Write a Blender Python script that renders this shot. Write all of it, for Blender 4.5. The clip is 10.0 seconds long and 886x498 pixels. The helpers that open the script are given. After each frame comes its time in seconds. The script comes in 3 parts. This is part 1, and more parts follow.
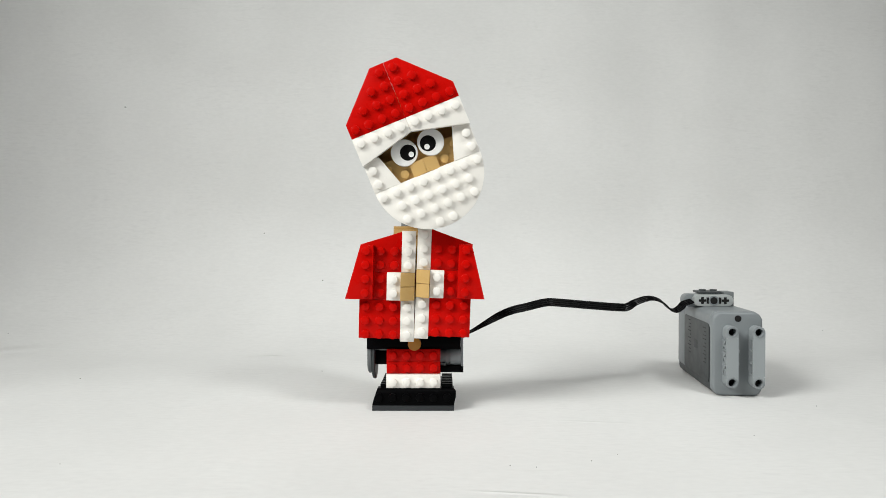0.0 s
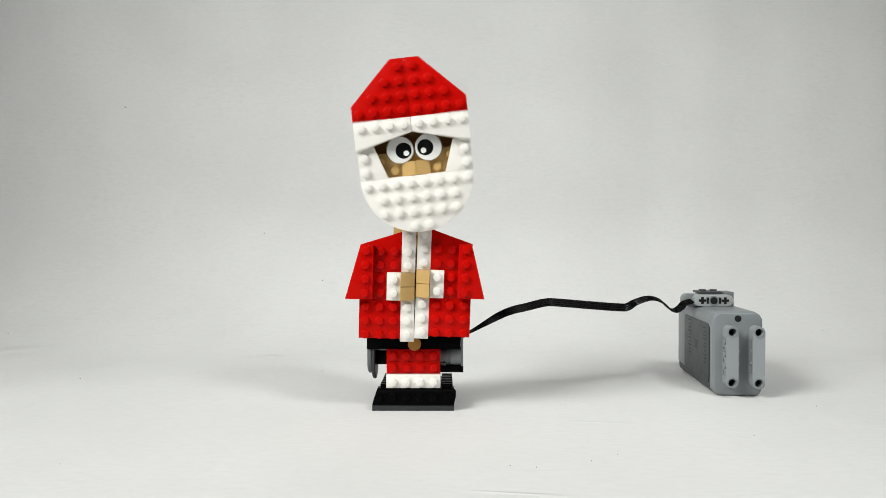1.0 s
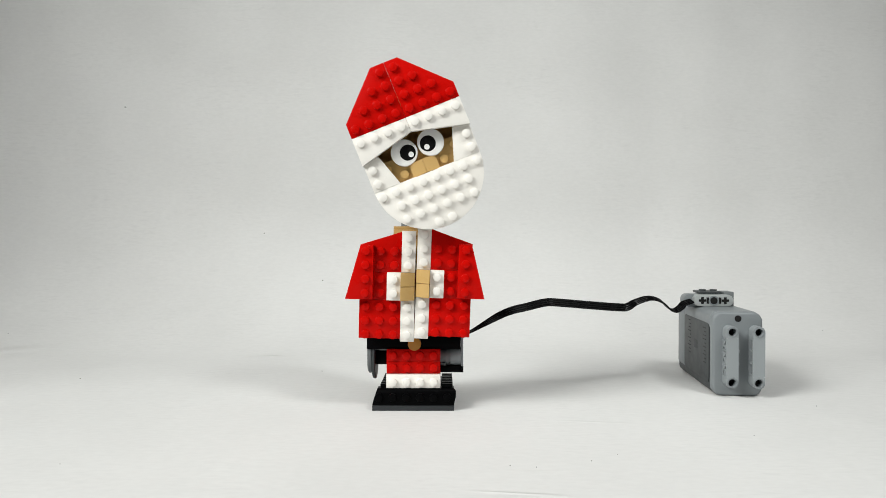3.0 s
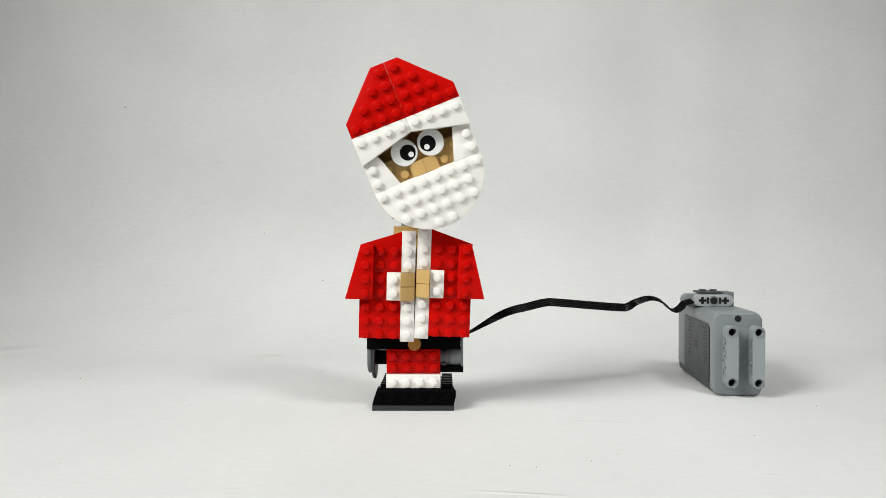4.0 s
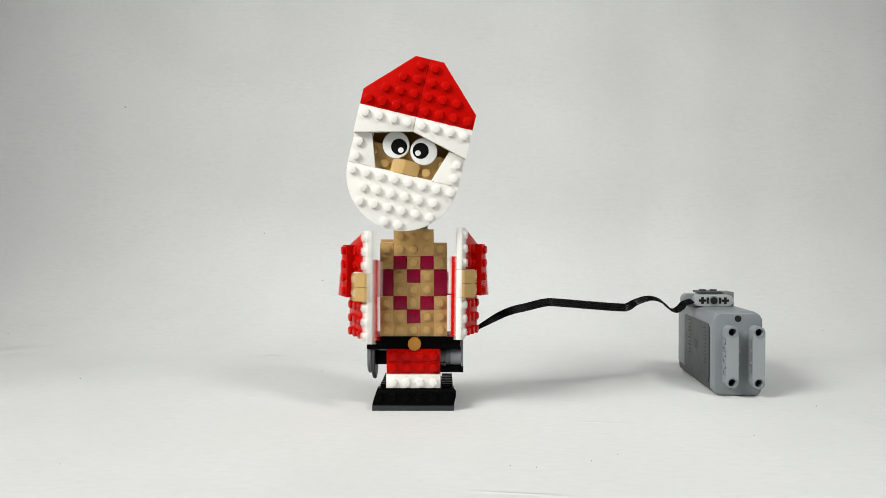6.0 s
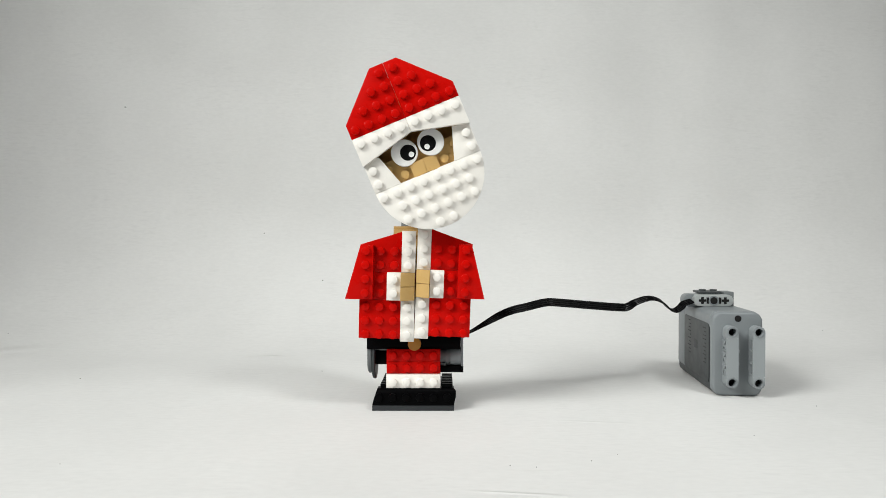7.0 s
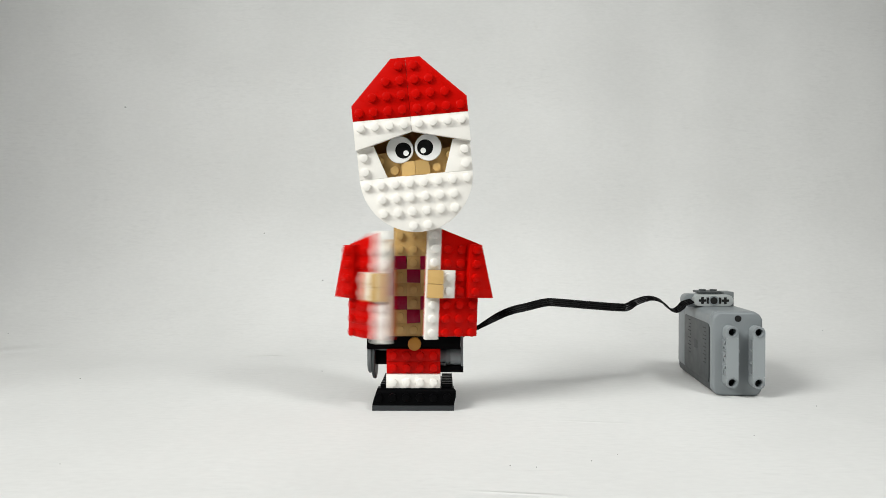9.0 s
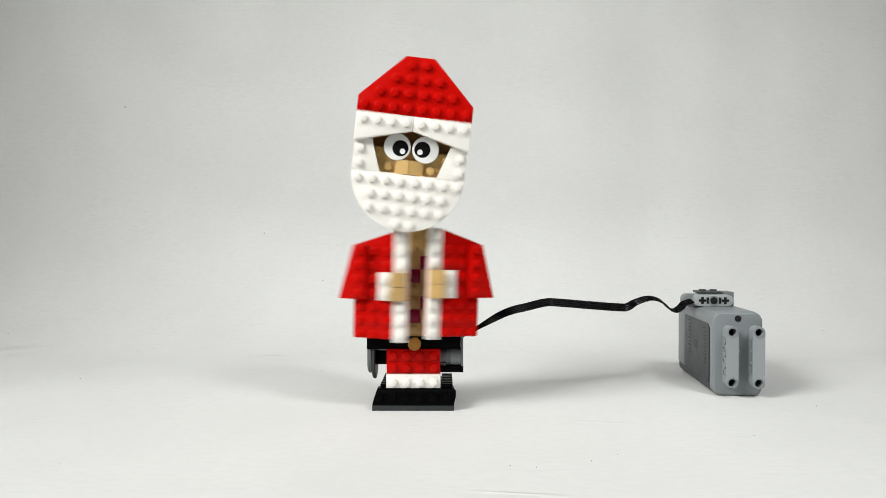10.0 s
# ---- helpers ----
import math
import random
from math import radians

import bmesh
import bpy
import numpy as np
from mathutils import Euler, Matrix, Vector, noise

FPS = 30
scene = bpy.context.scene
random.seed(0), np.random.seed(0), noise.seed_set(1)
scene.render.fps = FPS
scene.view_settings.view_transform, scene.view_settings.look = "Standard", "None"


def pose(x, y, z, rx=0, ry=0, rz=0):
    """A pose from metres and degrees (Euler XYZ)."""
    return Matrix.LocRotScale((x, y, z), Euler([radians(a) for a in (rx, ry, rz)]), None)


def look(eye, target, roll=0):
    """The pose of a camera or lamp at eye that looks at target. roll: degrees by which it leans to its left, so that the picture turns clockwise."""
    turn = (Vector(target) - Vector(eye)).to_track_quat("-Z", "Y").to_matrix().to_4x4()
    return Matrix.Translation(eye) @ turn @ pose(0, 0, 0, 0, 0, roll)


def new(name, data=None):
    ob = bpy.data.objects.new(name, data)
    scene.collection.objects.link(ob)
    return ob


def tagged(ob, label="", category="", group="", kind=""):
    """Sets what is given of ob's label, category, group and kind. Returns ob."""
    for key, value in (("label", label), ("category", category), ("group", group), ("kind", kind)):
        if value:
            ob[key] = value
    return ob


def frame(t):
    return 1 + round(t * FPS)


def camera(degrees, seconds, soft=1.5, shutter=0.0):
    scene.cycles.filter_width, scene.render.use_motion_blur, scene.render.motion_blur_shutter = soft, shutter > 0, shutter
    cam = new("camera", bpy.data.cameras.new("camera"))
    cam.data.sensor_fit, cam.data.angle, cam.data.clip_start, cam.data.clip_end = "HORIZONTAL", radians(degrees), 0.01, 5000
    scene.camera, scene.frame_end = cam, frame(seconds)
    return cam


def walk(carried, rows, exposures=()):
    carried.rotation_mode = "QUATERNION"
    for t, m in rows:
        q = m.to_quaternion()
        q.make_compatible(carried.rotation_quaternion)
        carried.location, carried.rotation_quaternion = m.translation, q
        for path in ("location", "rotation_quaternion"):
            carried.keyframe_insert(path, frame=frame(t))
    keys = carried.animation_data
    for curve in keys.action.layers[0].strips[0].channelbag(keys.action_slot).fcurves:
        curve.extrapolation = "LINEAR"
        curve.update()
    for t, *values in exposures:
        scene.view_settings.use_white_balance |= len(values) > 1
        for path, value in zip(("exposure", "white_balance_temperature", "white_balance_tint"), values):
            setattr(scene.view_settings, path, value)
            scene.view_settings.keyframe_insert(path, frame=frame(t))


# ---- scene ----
cam = camera(69.0, 10.0, soft=0.45, shutter=1.0)
EYE = (0.0175, -0.384, 0.099)
AIM = pose(*EYE, 90 - 0.65, 0, 0)
# the camera's automatic exposure lifts a little whenever the head swings over
walk(cam, [(0.0, AIM), (10.0, AIM)], [(0.0, 0.0), (0.3, 0.01), (0.5, 0.08), (1.0, 0.01), (1.5, 0.0), (2.5, 0.0), (4.0, 0.0), (4.35, 0.02), (4.5, 0.08), (5.0, 0.05),
                                      (5.5, 0.0), (7.0, 0.0), (7.5, 0.04), (8.5, 0.03), (9.0, 0.02), (9.5, 0.0), (9.85, 0.02), (10.0, 0.08)])

# ---- light: soft key and fill lamps, an added overhead panel and a grey room ----
world = bpy.data.worlds.new("world")
world.use_nodes = True
world.node_tree.nodes["Background"].inputs[0].default_value = (0.8, 0.86, 1.0, 1)
world.node_tree.nodes["Background"].inputs[1].default_value = 0.3
scene.world = world


def area_lamp(name, eye, target, size, watts, colour, spread):
    data = bpy.data.lights.new(name, "AREA")
    data.shape, data.size, data.size_y = "RECTANGLE", size[0], size[1]
    data.energy, data.color, data.spread = watts, colour, radians(spread)
    ob = new(name, data)
    ob.matrix_world = look(eye, target)
    return ob


area_lamp("key_lamp", (-0.82, -0.62, 0.82), (0.13, 0.0, 0.1), (0.55, 0.55), 3.48, (0.985, 1.0, 0.965), 74)
area_lamp("fill_lamp", (0.47, -0.47, 0.85), (0.08, 0.05, 0.05), (0.16, 0.16), 0.87, (0.985, 1.0, 0.97), 92)
# unseen panel added overhead and in front, to brighten the front faces
area_lamp("added_overhead_fill", (0.1, -0.6, 1.38), (0.1, 0.0, 0.1), (0.8, 0.6), 1.88, (0.96, 0.99, 1.0), 120)


# ---- materials ----
def nodes_of(name):
    m = bpy.data.materials.new(name)
    m.use_nodes = True
    t = m.node_tree
    return m, t, t.nodes["Principled BSDF"]


def plastic(name, colour, rough=0.28, vary=0.05, gloss=0.2, depth=0.0):
    """Moulded ABS: small tone changes piece by piece, faint scuffs in the gloss, very fine relief."""
    m, t, p = nodes_of(name)
    info = t.nodes.new("ShaderNodeObjectInfo")
    geo = t.nodes.new("ShaderNodeTexCoord")
    scuff = t.nodes.new("ShaderNodeTexNoise")
    scuff.inputs["Scale"].default_value, scuff.inputs["Detail"].default_value = 140, 6
    fine = t.nodes.new("ShaderNodeTexNoise")
    fine.inputs["Scale"].default_value, fine.inputs["Detail"].default_value = 1100, 3
    t.links.new(geo.outputs["Object"], scuff.inputs["Vector"])
    t.links.new(geo.outputs["Object"], fine.inputs["Vector"])
    hsv = t.nodes.new("ShaderNodeHueSaturation")
    hsv.inputs["Color"].default_value = (*colour, 1)
    val = t.nodes.new("ShaderNodeMapRange")
    val.inputs["To Min"].default_value, val.inputs["To Max"].default_value = 1 - vary, 1 + vary
    t.links.new(info.outputs["Random"], val.inputs["Value"])
    t.links.new(val.outputs["Result"], hsv.inputs["Value"])
    t.links.new(hsv.outputs["Color"], p.inputs["Base Color"])
    r = t.nodes.new("ShaderNodeMapRange")
    r.inputs["From Min"].default_value, r.inputs["From Max"].default_value = 0.35, 0.7
    r.inputs["To Min"].default_value, r.inputs["To Max"].default_value = rough - 0.02, rough + 0.05
    t.links.new(scuff.outputs["Fac"], r.inputs["Value"])
    t.links.new(r.outputs["Result"], p.inputs["Roughness"])
    b = t.nodes.new("ShaderNodeBump")
    b.inputs["Strength"].default_value, b.inputs["Distance"].default_value = 0.08, 0.0002
    t.links.new(fine.outputs["Fac"], b.inputs["Height"])
    t.links.new(b.outputs["Normal"], p.inputs["Normal"])
    p.inputs["IOR"].default_value = 1.5
    p.inputs["Specular IOR Level"].default_value = gloss
    if depth:
        p.inputs["Subsurface Weight"].default_value = 0.9
        p.inputs["Subsurface Radius"].default_value = (1.0, 0.15, 0.1)
        p.inputs["Subsurface Scale"].default_value = depth
    return m


RED = plastic("red_plastic", (0.505, 0.003, 0.0015), 0.28, gloss=0.08)
WHITE = plastic("white_plastic", (0.82, 0.793, 0.745), vary=0.02)
TAN = plastic("tan_plastic", (0.535, 0.345, 0.132))
MAGENTA = plastic("magenta_plastic", (0.26, 0.003, 0.032))
BLACK = plastic("black_plastic", (0.002, 0.002, 0.0023), 0.3, gloss=0.025)
GREY = plastic("light_grey_plastic", (0.205, 0.224, 0.234), 0.36)
DARK = plastic("dark_grey_plastic", (0.05, 0.055, 0.057), 0.45)
SOLE = plastic("sole_grey_plastic", (0.035, 0.038, 0.041), 0.4)
PALE = plastic("pale_grey_plastic", (0.36, 0.38, 0.38), 0.36)
PEWTER = plastic("mid_grey_plastic", (0.16, 0.172, 0.176), 0.4)
GOLD = plastic("pearl_gold_plastic", (0.42, 0.19, 0.035), 0.3)
EYEWHITE = plastic("printed_white", (0.85, 0.85, 0.84), 0.2, 0.0)
INK = plastic("printed_black", (0.008, 0.008, 0.008), 0.2, 0.0)
# lighter copy of GREY: the stronger light on the beams put into their colour
LIT_GREY = plastic("lit_grey_plastic", (0.27, 0.292, 0.302), 0.34)
PITCH = plastic("moulded_dark_plastic", (0.03, 0.033, 0.035), 0.45, 0.0)
# near-black for the panel marks and for painted shade inside holes
SHADE_AND_MARK = plastic("shade_and_mark_black", (0.012, 0.012, 0.012), 0.6, 0.0)
RUBBER = plastic("cable_rubber", (0.003, 0.003, 0.0033), 0.25, gloss=0.14)


CREASES = (((-0.152, 0.165), (-0.118, 0.171), 0.0016, 1.0), ((0.082, -0.0285), (0.124, -0.035), 0.0014, 0.25),
           ((-0.40, 0.186), (-0.345, 0.198), 0.009, 2.2), ((0.03, -0.1295), (0.068, -0.1345), 0.0012, 0.45), ((0.045, -0.108), (0.075, -0.106), 0.001, 0.12))


def cloth():
    """White backdrop fabric with a faint weave, soft mottling and a few grey smudges."""
    m, t, p = nodes_of("white_backdrop")
    co = t.nodes.new("ShaderNodeTexCoord")
    big = t.nodes.new("ShaderNodeTexNoise")
    big.inputs["Scale"].default_value, big.inputs["Detail"].default_value = 9, 5
    ramp = t.nodes.new("ShaderNodeValToRGB")
    ramp.color_ramp.elements[0].position, ramp.color_ramp.elements[0].color = 0.3, (0.652, 0.65, 0.64, 1)
    ramp.color_ramp.elements[1].position, ramp.color_ramp.elements[1].color = 0.7, (0.702, 0.70, 0.69, 1)
    t.links.new(co.outputs["Object"], big.inputs["Vector"])
    t.links.new(big.outputs["Fac"], ramp.inputs["Fac"])
    tone = t.nodes.new("ShaderNodeMix")
    tone.data_type, tone.blend_type = "RGBA", "MULTIPLY"
    tone.inputs[0].default_value = 1.0
    t.links.new(ramp.outputs["Color"], tone.inputs[6])
    t.links.new(tone.outputs[2], p.inputs["Base Color"])
    stretch = t.nodes.new("ShaderNodeMapping")
    stretch.inputs["Scale"].default_value = (170, 330, 420)
    weave = t.nodes.new("ShaderNodeTexNoise")
    weave.inputs["Scale"].default_value, weave.inputs["Detail"].default_value = 1.0, 4
    t.links.new(co.outputs["Object"], stretch.inputs["Vector"])
    t.links.new(stretch.outputs["Vector"], weave.inputs["Vector"])
    thread = t.nodes.new("ShaderNodeValToRGB")
    thread.color_ramp.elements[0].position, thread.color_ramp.elements[0].color = 0.3, (0.958, 0.958, 0.958, 1)
    thread.color_ramp.elements[1].position, thread.color_ramp.elements[1].color = 0.7, (1, 1, 1, 1)
    t.links.new(weave.outputs["Fac"], thread.inputs["Fac"])
    # slubs: short thicker threads that come in patches
    long = t.nodes.new("ShaderNodeMapping")
    long.inputs["Scale"].default_value = (85, 420, 420)
    slub = t.nodes.new("ShaderNodeTexNoise")
    slub.inputs["Scale"].default_value, slub.inputs["Detail"].default_value = 1.0, 2
    t.links.new(co.outputs["Object"], long.inputs["Vector"])
    t.links.new(long.outputs["Vector"], slub.inputs["Vector"])
    patch = t.nodes.new("ShaderNodeTexNoise")
    patch.inputs["Scale"].default_value, patch.inputs["Detail"].default_value = 17, 2
    t.links.new(co.outputs["Object"], patch.inputs["Vector"])
    where = t.nodes.new("ShaderNodeMapRange")
    where.inputs["From Min"].default_value, where.inputs["From Max"].default_value = 0.45, 0.62
    t.links.new(patch.outputs["Fac"], where.inputs["Value"])
    dash = t.nodes.new("ShaderNodeValToRGB")
    dash.color_ramp.elements[0].position, dash.color_ramp.elements[0].color = 0.34, (0.965, 0.965, 0.965, 1)
    dash.color_ramp.elements[1].position, dash.color_ramp.elements[1].color = 0.48, (1, 1, 1, 1)
    t.links.new(slub.outputs["Fac"], dash.inputs["Fac"])
    both = t.nodes.new("ShaderNodeMix")
    both.data_type, both.blend_type = "RGBA", "MULTIPLY"
    t.links.new(where.outputs["Result"], both.inputs[0])
    t.links.new(thread.outputs["Color"], both.inputs[6])
    t.links.new(dash.outputs["Color"], both.inputs[7])
    t.links.new(both.outputs[2], tone.inputs[7])
    b = t.nodes.new("ShaderNodeBump")
    b.inputs["Strength"].default_value, b.inputs["Distance"].default_value = 0.18, 0.0004
    t.links.new(weave.outputs["Fac"], b.inputs["Height"])
    t.links.new(b.outputs["Normal"], p.inputs["Normal"])
    # pressed creases: start and end in plan, half width, height
    xyz = t.nodes.new("ShaderNodeSeparateXYZ")
    t.links.new(co.outputs["Object"], xyz.inputs["Vector"])

    def maths(op, a, c):
        n = t.nodes.new("ShaderNodeMath")
        n.operation = op
        for k, v in enumerate((a, c)):
            if isinstance(v, (int, float)):
                n.inputs[k].default_value = v
            else:
                t.links.new(v, n.inputs[k])
        return n.outputs[0]
    total = 0.0
    for (x0, y0), (x1, y1), wide, high in CREASES:
        slope = (y1 - y0) / (x1 - x0)
        off = maths("SUBTRACT", xyz.outputs["Y"], maths("ADD", maths("MULTIPLY", maths("SUBTRACT", xyz.outputs["X"], x0), slope), y0))
        across = maths("POWER", math.e, maths("MULTIPLY", maths("POWER", maths("DIVIDE", off, wide), 2.0), -1.0))
        mid, half = (x0 + x1) / 2, (x1 - x0) / 2
        along = maths("POWER", math.e, maths("MULTIPLY", maths("POWER", maths("DIVIDE", maths("SUBTRACT", xyz.outputs["X"], mid), half), 4.0), -1.0))
        total = maths("ADD", maths("MULTIPLY", maths("MULTIPLY", across, along), high), total)
    c = t.nodes.new("ShaderNodeBump")
    c.inputs["Strength"].default_value, c.inputs["Distance"].default_value = 1.0, 0.001
    t.links.new(total, c.inputs["Height"])
    t.links.new(c.outputs["Normal"], b.inputs["Normal"])
    p.inputs["Roughness"].default_value = 0.75
    p.inputs["Specular IOR Level"].default_value = 0.25
    return m


def wall_paint():
    m, t, p = nodes_of("wall_paint")
    n = t.nodes.new("ShaderNodeTexNoise")
    n.inputs["Scale"].default_value = 6
    ramp = t.nodes.new("ShaderNodeValToRGB")
    ramp.color_ramp.elements[0].color, ramp.color_ramp.elements[1].color = (0.36, 0.355, 0.34, 1), (0.42, 0.415, 0.4, 1)
    t.links.new(n.outputs["Fac"], ramp.inputs["Fac"])
    t.links.new(ramp.outputs["Color"], p.inputs["Base Color"])
    p.inputs["Roughness"].default_value = 0.8
    return m


CLOTH, PAINT = cloth(), wall_paint()
SPECK = plastic("dust_grey", (0.1, 0.1, 0.1), 0.8, 0.0)

# ---- mesh tools (millimetres in, metres out) ----
MM = 0.001
S = 8.0      # stud pitch
PL = 3.2     # plate height


def slab(bm, poly, y0, y1, bevel=0.18):
    """A polygon of (x, z) extruded from y0 (front) to y1 (back), its edges rounded."""
    front = [bm.verts.new((x * MM, y0 * MM, z * MM)) for x, z in poly]
    f = bm.faces.new(front)
    out = bmesh.ops.extrude_face_region(bm, geom=[f])
    vs = [g for g in out["geom"] if isinstance(g, bmesh.types.BMVert)]
    bmesh.ops.translate(bm, verts=vs, vec=(0, (y1 - y0) * MM, 0))
    edges = {e for v in front + vs for e in v.link_edges}
    faces = {g for v in front + vs for g in v.link_faces}
    bmesh.ops.recalc_face_normals(bm, faces=list(faces))
    if bevel:
        bmesh.ops.bevel(bm, geom=list(edges), offset=bevel * MM, segments=2, profile=0.6, affect="EDGES", clamp_overlap=True)


def rect(x0, z0, x1, z1):
    return [(x0, z0), (x1, z0), (x1, z1), (x0, z1)]


def box(bm, x0, y0, z0, x1, y1, z1, bevel=0.18):
    slab(bm, rect(x0, z0, x1, z1), y0, y1, bevel)


def lathe(bm, rings, place, n=24):
    """Rings of (radius, height) turned about the local z axis, closed at both ends, placed by a matrix in mm."""
    loops = []
    for r, h in rings:
        loops.append([bm.verts.new(tuple(MM * c for c in place @ Vector((r * math.cos(2 * math.pi * i / n), r * math.sin(2 * math.pi * i / n), h)))) for i in range(n)])
    made = []
    for a, b in zip(loops, loops[1:]):
        for i in range(n):
            made.append(bm.faces.new((a[i], a[(i + 1) % n], b[(i + 1) % n], b[i])))
    made.append(bm.faces.new(list(reversed(loops[0]))))
    made.append(bm.faces.new(loops[-1]))
    bmesh.ops.recalc_face_normals(bm, faces=made)
    return made


FRONT = pose(0, 0, 0, 90, 0, 0)      # local z turned to face -y
SIDE = pose(0, 0, 0, 0, 90, 0)       # local z turned to face +x


def stud(bm, x, z, y):
    """A stud facing the viewer on a face at depth y."""
    lathe(bm, [(2.45, -0.8), (2.4, 0.0), (2.4, 1.5), (2.33, 1.63), (2.2, 1.7)], Matrix.Translation((x, y, z)) @ FRONT, 22)


def stud_up(bm, x, y, z):
    lathe(bm, [(2.4, -0.1), (2.4, 1.5), (2.33, 1.63), (2.2, 1.7)], Matrix.Translation((x, y, z)), 18)


def tube(bm, r0, r1, h0, h1, place, n=24):
    """A ring with a through hole: inner radius r0, outer r1."""
    pts = [(r0, h0), (r1, h0), (r1, h1), (r0, h1)]
    loops = [[bm.verts.new(tuple(MM * c for c in place @ Vector((r * math.cos(2 * math.pi * i / n), r * math.sin(2 * math.pi * i / n), h)))) for i in range(n)] for r, h in pts]
    made = []
    for k in range(4):
        a, b = loops[k], loops[(k + 1) % 4]
        for i in range(n):
            made.append(bm.faces.new((a[i], a[(i + 1) % n], b[(i + 1) % n], b[i])))
    bmesh.ops.recalc_face_normals(bm, faces=made)


def part(name, bm, material, parent=None, label=""):
    me = bpy.data.meshes.new(name)
    bm.to_mesh(me)
    bm.free()
    me.materials.append(material)
    for p in me.polygons:
        p.use_smooth = True
    me.set_sharp_from_angle(angle=radians(35))
    ob = new(name, me)
    if parent:
        ob.parent = parent
    return tagged(ob, label)


def piece(name, material, parent, poly, y0, y1, studs=(), label="", bevel=0.18):
    """A plate or tile facing the viewer, with studs at the given (x, z)."""
    bm = bmesh.new()
    slab(bm, poly, y0, y1, bevel)
    for x, z in studs:
        stud(bm, x, z, y0)
    return part(name, bm, material, parent, label)


# ---- setting ----
# plain unseen room, added around the set to bounce the lamps' light
def build_room():
    def wall(name, x0, y0, z0, x1, y1, z1, mat=PAINT, label="plain grey painted wall"):
        bm = bmesh.new()
        box(bm, x0 * 1000, y0 * 1000, z0 * 1000, x1 * 1000, y1 * 1000, z1 * 1000, 0)
        return tagged(part(name, bm, mat), label, "wall", kind="structure")
    wall("wall_north", -1.2, 1.2, -0.02, 1.2, 1.3, 1.55)
    wall("wall_south", -1.2, -1.3, -0.02, 1.2, -1.2, 1.55)
    wall("wall_west", -1.3, -1.3, -0.02, -1.2, 1.3, 1.55)
    wall("wall_east", 1.2, -1.3, -0.02, 1.3, 1.3, 1.55)
    tagged(wall("ceiling", -1.3, -1.3, 1.55, 1.3, 1.3, 1.65, PAINT, "plain grey painted ceiling"), category="ceiling")
    tagged(wall("floor", -1.3, -1.3, -0.06, 1.3, 1.3, -0.02, PAINT, "plain grey supporting surface"), category="floor")


SWEEP_Y, SWEEP_R = 0.17, 0.16     # where the sheet starts to rise, and its radius


def sweep_point(s):
    """Along the sheet, by its length from the table's front edge."""
    start, flat = -0.75, SWEEP_Y + 0.75
    arc = SWEEP_R * math.pi / 2 * 0.94
    if s < flat:
        return start + s, 0.0
    if s < flat + arc:
        a = (s - flat) / SWEEP_R
        return SWEEP_Y + SWEEP_R * math.sin(a), SWEEP_R * (1 - math.cos(a))
    a = arc / SWEEP_R
    d = s - flat - arc
    return SWEEP_Y + SWEEP_R * math.sin(a) + d * math.cos(a), SWEEP_R * (1 - math.cos(a)) + d * math.sin(a)


def build_backdrop():
    """A white sheet laid on the table and swept up behind, with shallow folds."""
    nx, ns, wide, long = 330, 380, 2.0, 1.9
    vs, fs = [], []
    for j in range(ns + 1):
        s = long * j / ns
        y, z = sweep_point(s)
        y2, z2 = sweep_point(s + 0.001)
        ny, nz = -(z2 - z) / 0.001, (y2 - y) / 0.001
        rise = min(1, max(0, (s - 0.85) / 0.25))
        for i in range(nx + 1):
            x = -wide / 2 + wide * i / nx
            h = 0.004 * rise * noise.noise(Vector((x * 5.0 + 3, s * 1.2, 0.3)))
            h += 0.0026 * rise * noise.noise(Vector((x * 14.0, s * 1.4, 5.2)))
            h += 0.0005 * (1 - rise) * max(0, noise.noise(Vector((x * 9.0, s * 9.0, 9.1))))
            h += 0.012 * rise * math.exp(-((x - 0.12 - 0.1 * (s - 1.2)) / 0.05) ** 2) * 0.25
            h += 0.035 * math.exp(-((x + 0.475) / 0.04) ** 2 - ((s - 1.0) / 0.07) ** 2)
            h += 0.0012 * math.exp(-((x - 0.045) / 0.022) ** 2 - ((y + 0.143 + 0.1 * (x - 0.045)) / 0.006) ** 2)
            vs.append((x, y + ny * h, z + nz * h))
    for j in range(ns):
        for i in range(nx):
            a = j * (nx + 1) + i
            fs.append((a, a + 1, a + nx + 2, a + nx + 1))
    me = bpy.data.meshes.new("backdrop")
    me.from_pydata(vs, [], fs)
    me.materials.append(CLOTH)
    for p in me.polygons:
        p.use_smooth = True
    ob = new("backdrop", me)
    mod = ob.modifiers.new("thickness", "SOLIDIFY")
    mod.thickness, mod.offset = 0.019, -1
    tagged(ob, "white fabric backdrop swept up behind the toy, faintly creased", "backdrop", kind="structure")


build_room()
build_backdrop()

# ---- the brick-built figure ----
figure = tagged(new("toy_figure"), "brick-built mechanical toy in a red coat with white beard", "toy figure")


